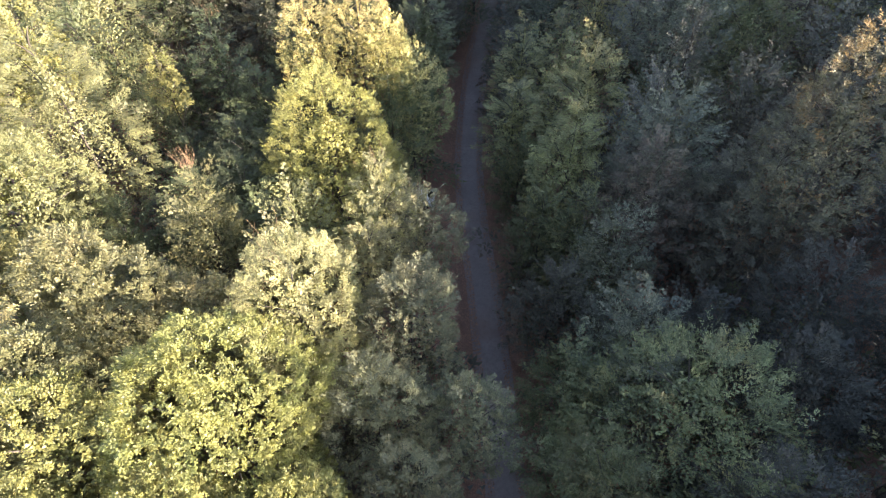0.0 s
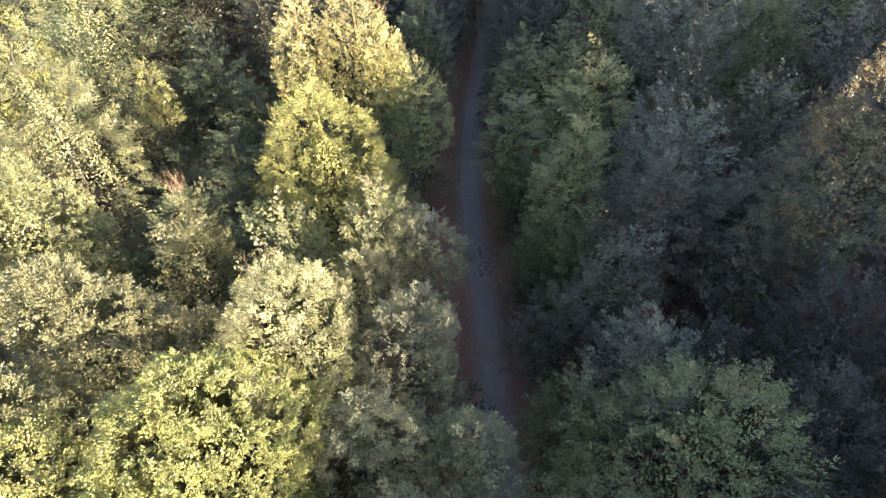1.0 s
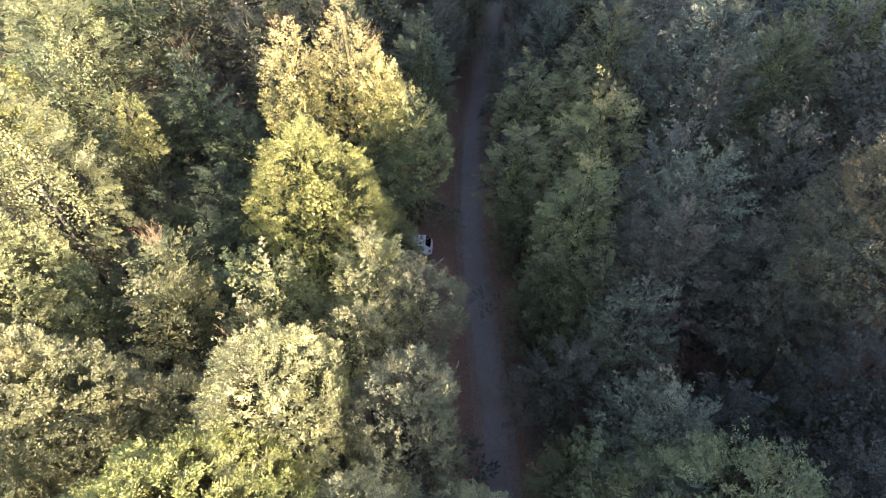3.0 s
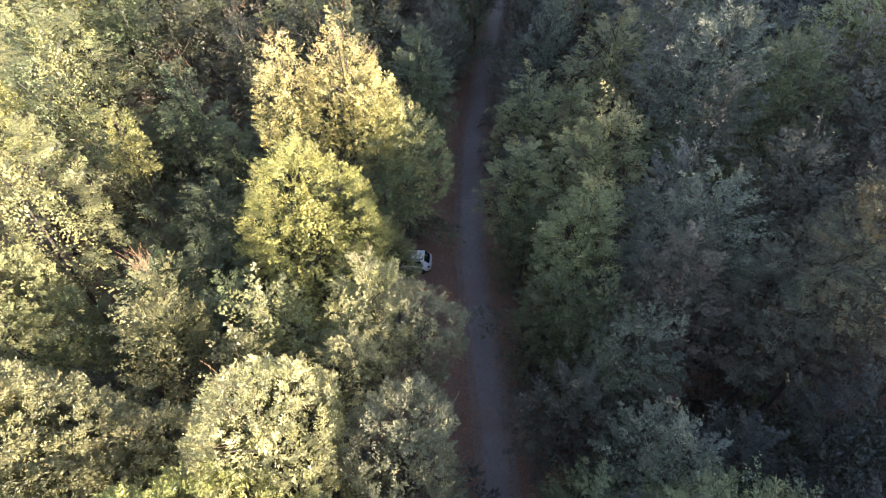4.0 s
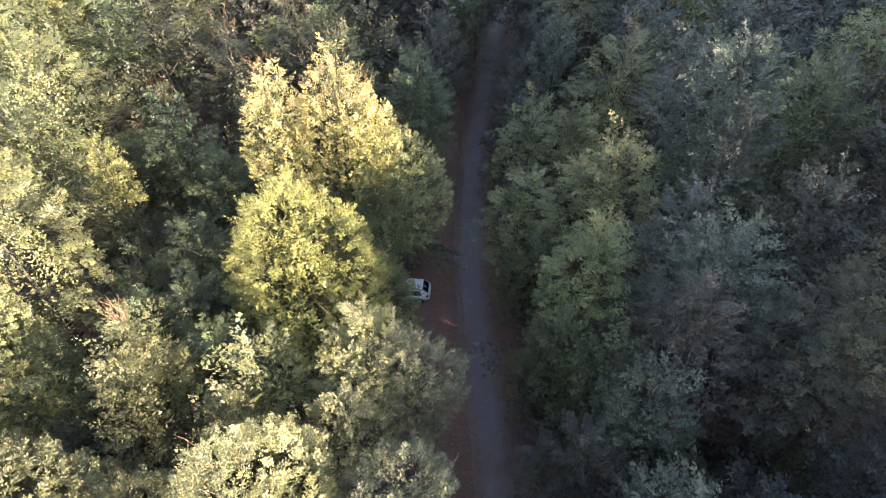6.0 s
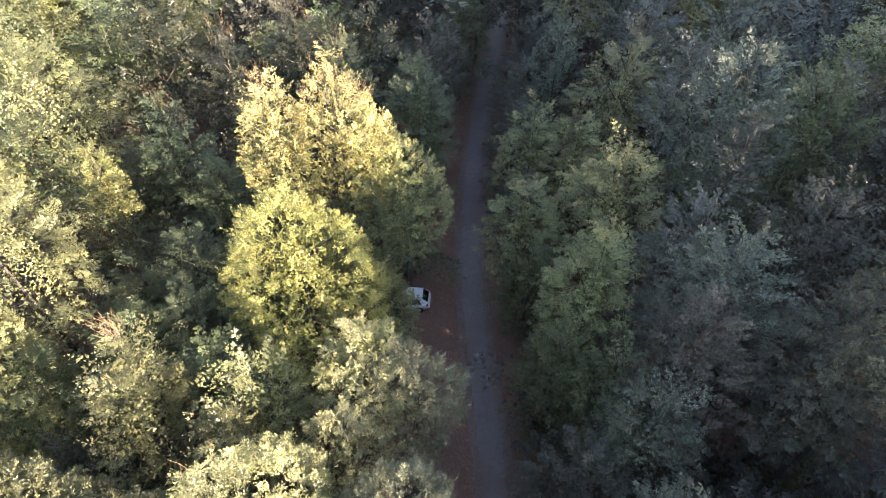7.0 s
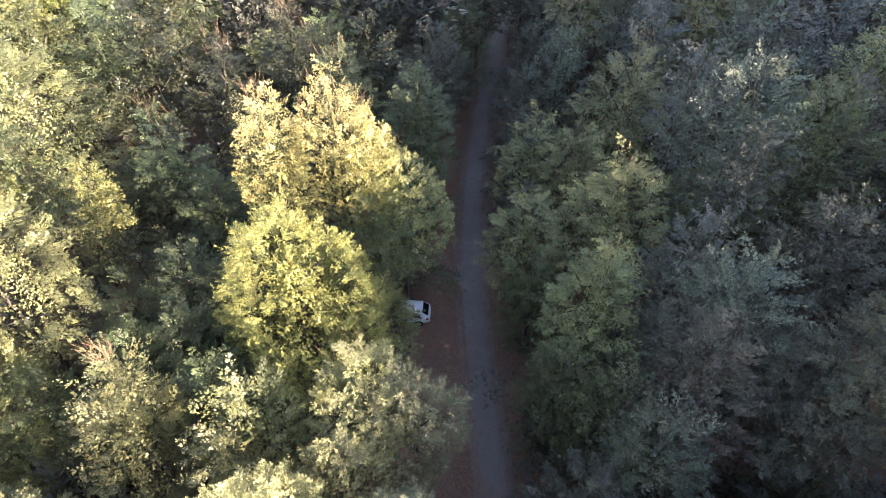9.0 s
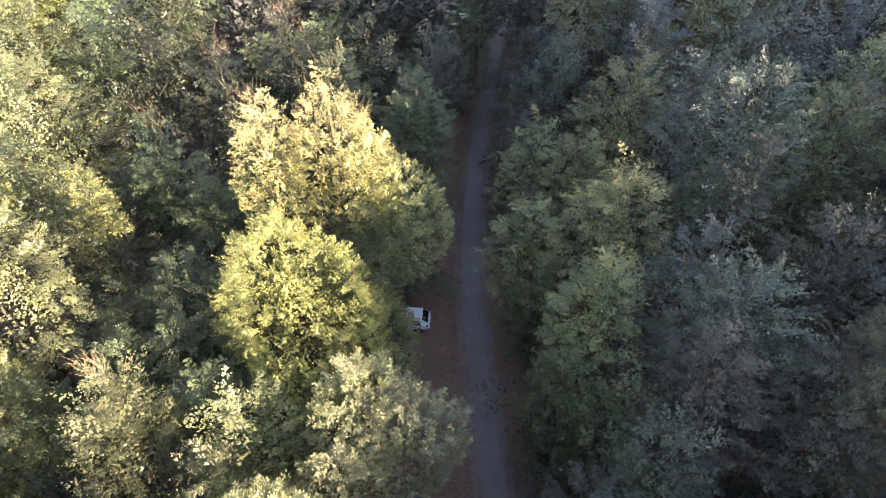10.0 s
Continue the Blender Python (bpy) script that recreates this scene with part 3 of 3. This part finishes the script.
# woods round about, and the wooded slope above the shaded side, which keeps the low sun off it
for gy_ in np.arange(-94, 50, 6.0):
    for gx_ in (46.0, 52.0, 58.0, 64.0):
        x, y = float(gx_ + rng.uniform(-1.6, 1.6)), float(gy_ + rng.uniform(-1.6, 1.6))
        far.append((x, y, ground_z(x, y) + 16.7 + float(rng.uniform(-2.8, 1.6)), float(rng.uniform(3.6, 4.6))))
leaves, tones, vs, fs = [], [], [], []
for x, y, top, R in far:
    base = ground_z(x, y)
    H = top - base
    depth = 0.92 * H if x > 40 else min(0.92 * H, 2.8 * R + 2.0)
    close = x < 40 and y < 6 and abs(x) < 26
    corners, tone, _, _ = crown_leaves(rng, R, H - depth, depth, "egg", "feather", 1.2 if close else 2.0, 3.0 if close else 6.0)
    leaves.append(corners + np.array([x, y, base]))
    tones.append(tone)
    tv, tf = tube(((x, y, base - 0.05), (x, y, base + 0.5 * H), (x, y, base + 0.9 * H)), (0.32, 0.2, 0.05), 6)
    fs += [tuple(k + len(vs) for k in f) for f in tf]
    vs += tv
woods = new("distant_woods", leaf_mesh("distant_woods", np.concatenate(leaves), np.concatenate(tones)))
woods.data.materials.append(LEAVES["dark"])
tagged(woods, "dense dark green woods on the slope and round about", "woods", kind="stuff")
part("trunk", mesh_from("trunk", vs, fs, True), BARK, woods)


# ---- parked car ----
PAINT, nodes, links, bsdf = material("white_car_paint")
col = mixed(nodes, links, noise_at(nodes, links, 2.5, 4.0), (0.74, 0.75, 0.78), (0.68, 0.68, 0.70))
links.new(col, bsdf.inputs["Base Color"])
bsdf.inputs["Roughness"].default_value, bsdf.inputs["Coat Weight"].default_value = 0.35, 0.6


def plain(name, colour, rough, metal=0.0):
    m, nodes, links, bsdf = material(name)
    col = mixed(nodes, links, noise_at(nodes, links, 30.0, 3.0), colour, tuple(0.8 * v for v in colour))
    links.new(col, bsdf.inputs["Base Color"])
    bsdf.inputs["Roughness"].default_value, bsdf.inputs["Metallic"].default_value = rough, metal
    return m


TINTED = plain("tinted_car_glass", (0.012, 0.013, 0.016), 0.06)
TRIM = plain("black_plastic_trim", (0.02, 0.02, 0.022), 0.6)
TYRE = plain("tyre_rubber", (0.022, 0.022, 0.023), 0.85)
ALLOY = plain("alloy_rim", (0.45, 0.45, 0.47), 0.35, 0.9)
LAMP_RED = plain("red_lamp_lens", (0.35, 0.02, 0.02), 0.15)
LAMP_CLEAR = plain("clear_lamp_lens", (0.55, 0.56, 0.58), 0.1)


def loft(sections, closed_ends=True):
    """A skin over cross-sections with the same number of points each."""
    bm = bmesh.new()
    rings = [[bm.verts.new(p) for p in s] for s in sections]
    n = len(rings[0])
    for a, b in zip(rings, rings[1:]):
        for k in range(n):
            bm.faces.new((a[k], a[(k + 1) % n], b[(k + 1) % n], b[k]))
    if closed_ends:
        bm.faces.new(rings[0][::-1])
        bm.faces.new(rings[-1])
    bmesh.ops.recalc_face_normals(bm, faces=bm.faces)
    for f in bm.faces:
        f.smooth = True
    return bm


def slab(quad, thick):
    """A thin pane over four corners, with its thickness along the pane's normal."""
    bm = bmesh.new()
    q = [Vector(p) for p in quad]
    nrm = (q[1] - q[0]).cross(q[3] - q[0]).normalized() * thick
    lo = [bm.verts.new(p) for p in q]
    hi = [bm.verts.new(p + nrm) for p in q]
    bm.faces.new(lo[::-1])
    bm.faces.new(hi)
    for k in range(4):
        bm.faces.new((lo[k], lo[(k + 1) % 4], hi[(k + 1) % 4], hi[k]))
    bmesh.ops.recalc_face_normals(bm, faces=bm.faces)
    return bm


def ring(r_out, r_in, width, n=20):
    """A wheel-shaped ring round the y axis, rounded at its shoulders."""
    bm = bmesh.new()
    prof = ((r_in, -width / 2), (r_out - 0.03, -width / 2), (r_out, -width / 2 + 0.035), (r_out, width / 2 - 0.035), (r_out - 0.03, width / 2), (r_in, width / 2))
    rows = [[bm.verts.new((r * math.cos(6.28319 * k / n), y, r * math.sin(6.28319 * k / n))) for r, y in prof] for k in range(n)]
    for k in range(n):
        a, b = rows[k], rows[(k + 1) % n]
        for j in range(len(prof)):
            i = (j + 1) % len(prof)
            bm.faces.new((a[j], a[i], b[i], b[j]))
    bmesh.ops.recalc_face_normals(bm, faces=bm.faces)
    return bm


def box(x0, x1, y0, y1, z0, z1, bevel=0.02):
    bm = bmesh.new()
    bmesh.ops.create_cube(bm, size=1.0)
    bmesh.ops.scale(bm, vec=(x1 - x0, y1 - y0, z1 - z0), verts=bm.verts)
    bmesh.ops.translate(bm, vec=((x0 + x1) / 2, (y0 + y1) / 2, (z0 + z1) / 2), verts=bm.verts)
    bmesh.ops.bevel(bm, geom=list(bm.edges), offset=bevel, segments=2, affect="EDGES", profile=0.5)
    return bm


def hatchback(x, y, heading):
    """A five-door hatchback; in its own axes the nose points to +x and the tail to -x."""
    car = new("car")
    car.matrix_world = pose(x, y, 0.01, 0, 0, heading)
    # lower body: x, half-width, sill, belt
    sections = []
    for px_, w, lo, hi in ((-2.06, 0.56, 0.40, 0.84), (-2.01, 0.68, 0.32, 0.93), (-1.88, 0.79, 0.28, 0.98), (-1.65, 0.85, 0.25, 0.99), (-1.2, 0.865, 0.22, 0.97), (-0.3, 0.87, 0.22, 0.94), (0.6, 0.865, 0.22, 0.92), (1.05, 0.85, 0.22, 0.90), (1.6, 0.82, 0.25, 0.82), (1.92, 0.74, 0.28, 0.72), (2.02, 0.60, 0.36, 0.62)):
        sections.append([(px_, s * w * k, lo + (hi - lo) * f) for s, k, f in ((-1, 0.86, 0.0), (-1, 0.97, 0.18), (-1, 1.0, 0.55), (-1, 0.96, 0.9), (-1, 0.86, 1.0), (1, 0.86, 1.0), (1, 0.96, 0.9), (1, 1.0, 0.55), (1, 0.97, 0.18), (1, 0.86, 0.0))])
    body = part("body", loft(sections), PAINT, car, "white painted body")
    # cabin with roof
    sections = []
    for px_, w0, w1, z0, z1 in ((-1.96, 0.60, 0.54, 0.93, 0.965), (-1.74, 0.72, 0.58, 0.93, 1.18), (-1.42, 0.77, 0.58, 0.93, 1.41), (-1.2, 0.78, 0.60, 0.93, 1.455), (-0.8, 0.78, 0.60, 0.92, 1.48), (-0.2, 0.78, 0.60, 0.91, 1.49), (0.25, 0.78, 0.58, 0.90, 1.43), (0.75, 0.77, 0.62, 0.89, 1.10), (1.10, 0.74, 0.66, 0.86, 0.91)):
        sections.append([(px_, -w0, z0), (px_, -w1 - 0.02, z1 - 0.07), (px_, -w1 * 0.85, z1), (px_, 0, z1 + 0.015), (px_, w1 * 0.85, z1), (px_, w1 + 0.02, z1 - 0.07), (px_, w0, z0)])
    roof = part("roof", loft(sections), PAINT, car)
    part("roof_spoiler", box(-1.52, -1.30, -0.55, 0.55, 1.40, 1.45), PAINT, roof)
    part("rear_window", slab(((-1.93, -0.52, 1.02), (-1.93, 0.52, 1.02), (-1.46, 0.50, 1.41), (-1.46, -0.50, 1.41)), -0.03), TINTED, car, "dark tinted rear window")
    part("windscreen", slab(((1.02, 0.60, 0.95), (1.02, -0.60, 0.95), (0.32, -0.52, 1.42), (0.32, 0.52, 1.42)), -0.035), TINTED, car)
    for s in (-1, 1):
        for a, b, c, d in ((-1.50, -0.70, -0.72, -1.22), (-0.62, 0.15, 0.05, -0.60), (0.22, 0.74, 0.30, 0.13)):
            q = [(a, s * 0.792, 0.97), (b, s * 0.792, 0.96), (c, s * 0.648, 1.38 if b < 0.7 else 1.30), (d, s * 0.648, 1.38)]
            part("side_window", slab(q if s < 0 else q[::-1], 0.02), TINTED, car)
        part("tail_light", box(-1.99, -1.80, min(s * 0.64, s * 0.80), max(s * 0.64, s * 0.80), 0.80, 0.95, 0.04), LAMP_RED, car, "red and clear tail light")
        part("headlight", box(1.62, 1.93, min(s * 0.5, s * 0.76), max(s * 0.5, s * 0.76), 0.60, 0.76, 0.03), LAMP_CLEAR, car)
        part("door_mirror", box(0.62, 0.80, min(s * 0.86, s * 1.02), max(s * 0.86, s * 1.02), 0.93, 1.06, 0.03), PAINT, car)
        part("roof_rail", box(-1.35, 0.1, s * 0.53 - 0.018, s * 0.53 + 0.018, 1.475, 1.52, 0.01), TRIM, car)
        for z, a in ((0.86, -0.58), (0.84, 0.45)):
            part("door_handle", box(a - 0.09, a + 0.09, min(s * 0.855, s * 0.89), max(s * 0.855, s * 0.89), z - 0.015, z + 0.015, 0.008), PAINT, car)
        for wx in (-1.25, 1.25):
            arch = part("wheel_arch", ring(0.37, 0.30, 0.06), TRIM, car)
            arch.location = (wx, s * 0.845, 0.33)
            wheel = part("wheel", ring(0.315, 0.21, 0.21), TYRE, car, "black tyre")
            wheel.location = (wx, s * 0.775, 0.315)
            rim = part("rim", ring(0.215, 0.03, 0.12), ALLOY, wheel, "silver alloy rim")
            rim.location = (0, s * 0.05, 0)
    part("rear_bumper", box(-2.10, -1.86, -0.66, 0.66, 0.30, 0.56, 0.07), PAINT, car)
    part("bumper_insert", box(-2.115, -1.98, -0.50, 0.52, 0.29, 0.40, 0.03), TRIM, car)
    plate = plain("plate_white", (0.7, 0.7, 0.7), 0.5)
    part("number_plate", box(-2.085, -2.03, -0.26, 0.26, 0.68, 0.79, 0.005), plate, car)
    part("rear_wiper", box(-1.94, -1.90, -0.02, 0.34, 1.045, 1.065, 0.005), TRIM, car)
    part("front_bumper", box(1.88, 2.07, -0.66, 0.66, 0.28, 0.52, 0.05), PAINT, car)
    part("grille", box(1.98, 2.045, -0.42, 0.42, 0.52, 0.62, 0.015), TRIM, car)
    return tagged(car, "white hatchback parked nose first on the leaf-covered verge", "car")


hatchback(-2.88, 39.86, 176.0)
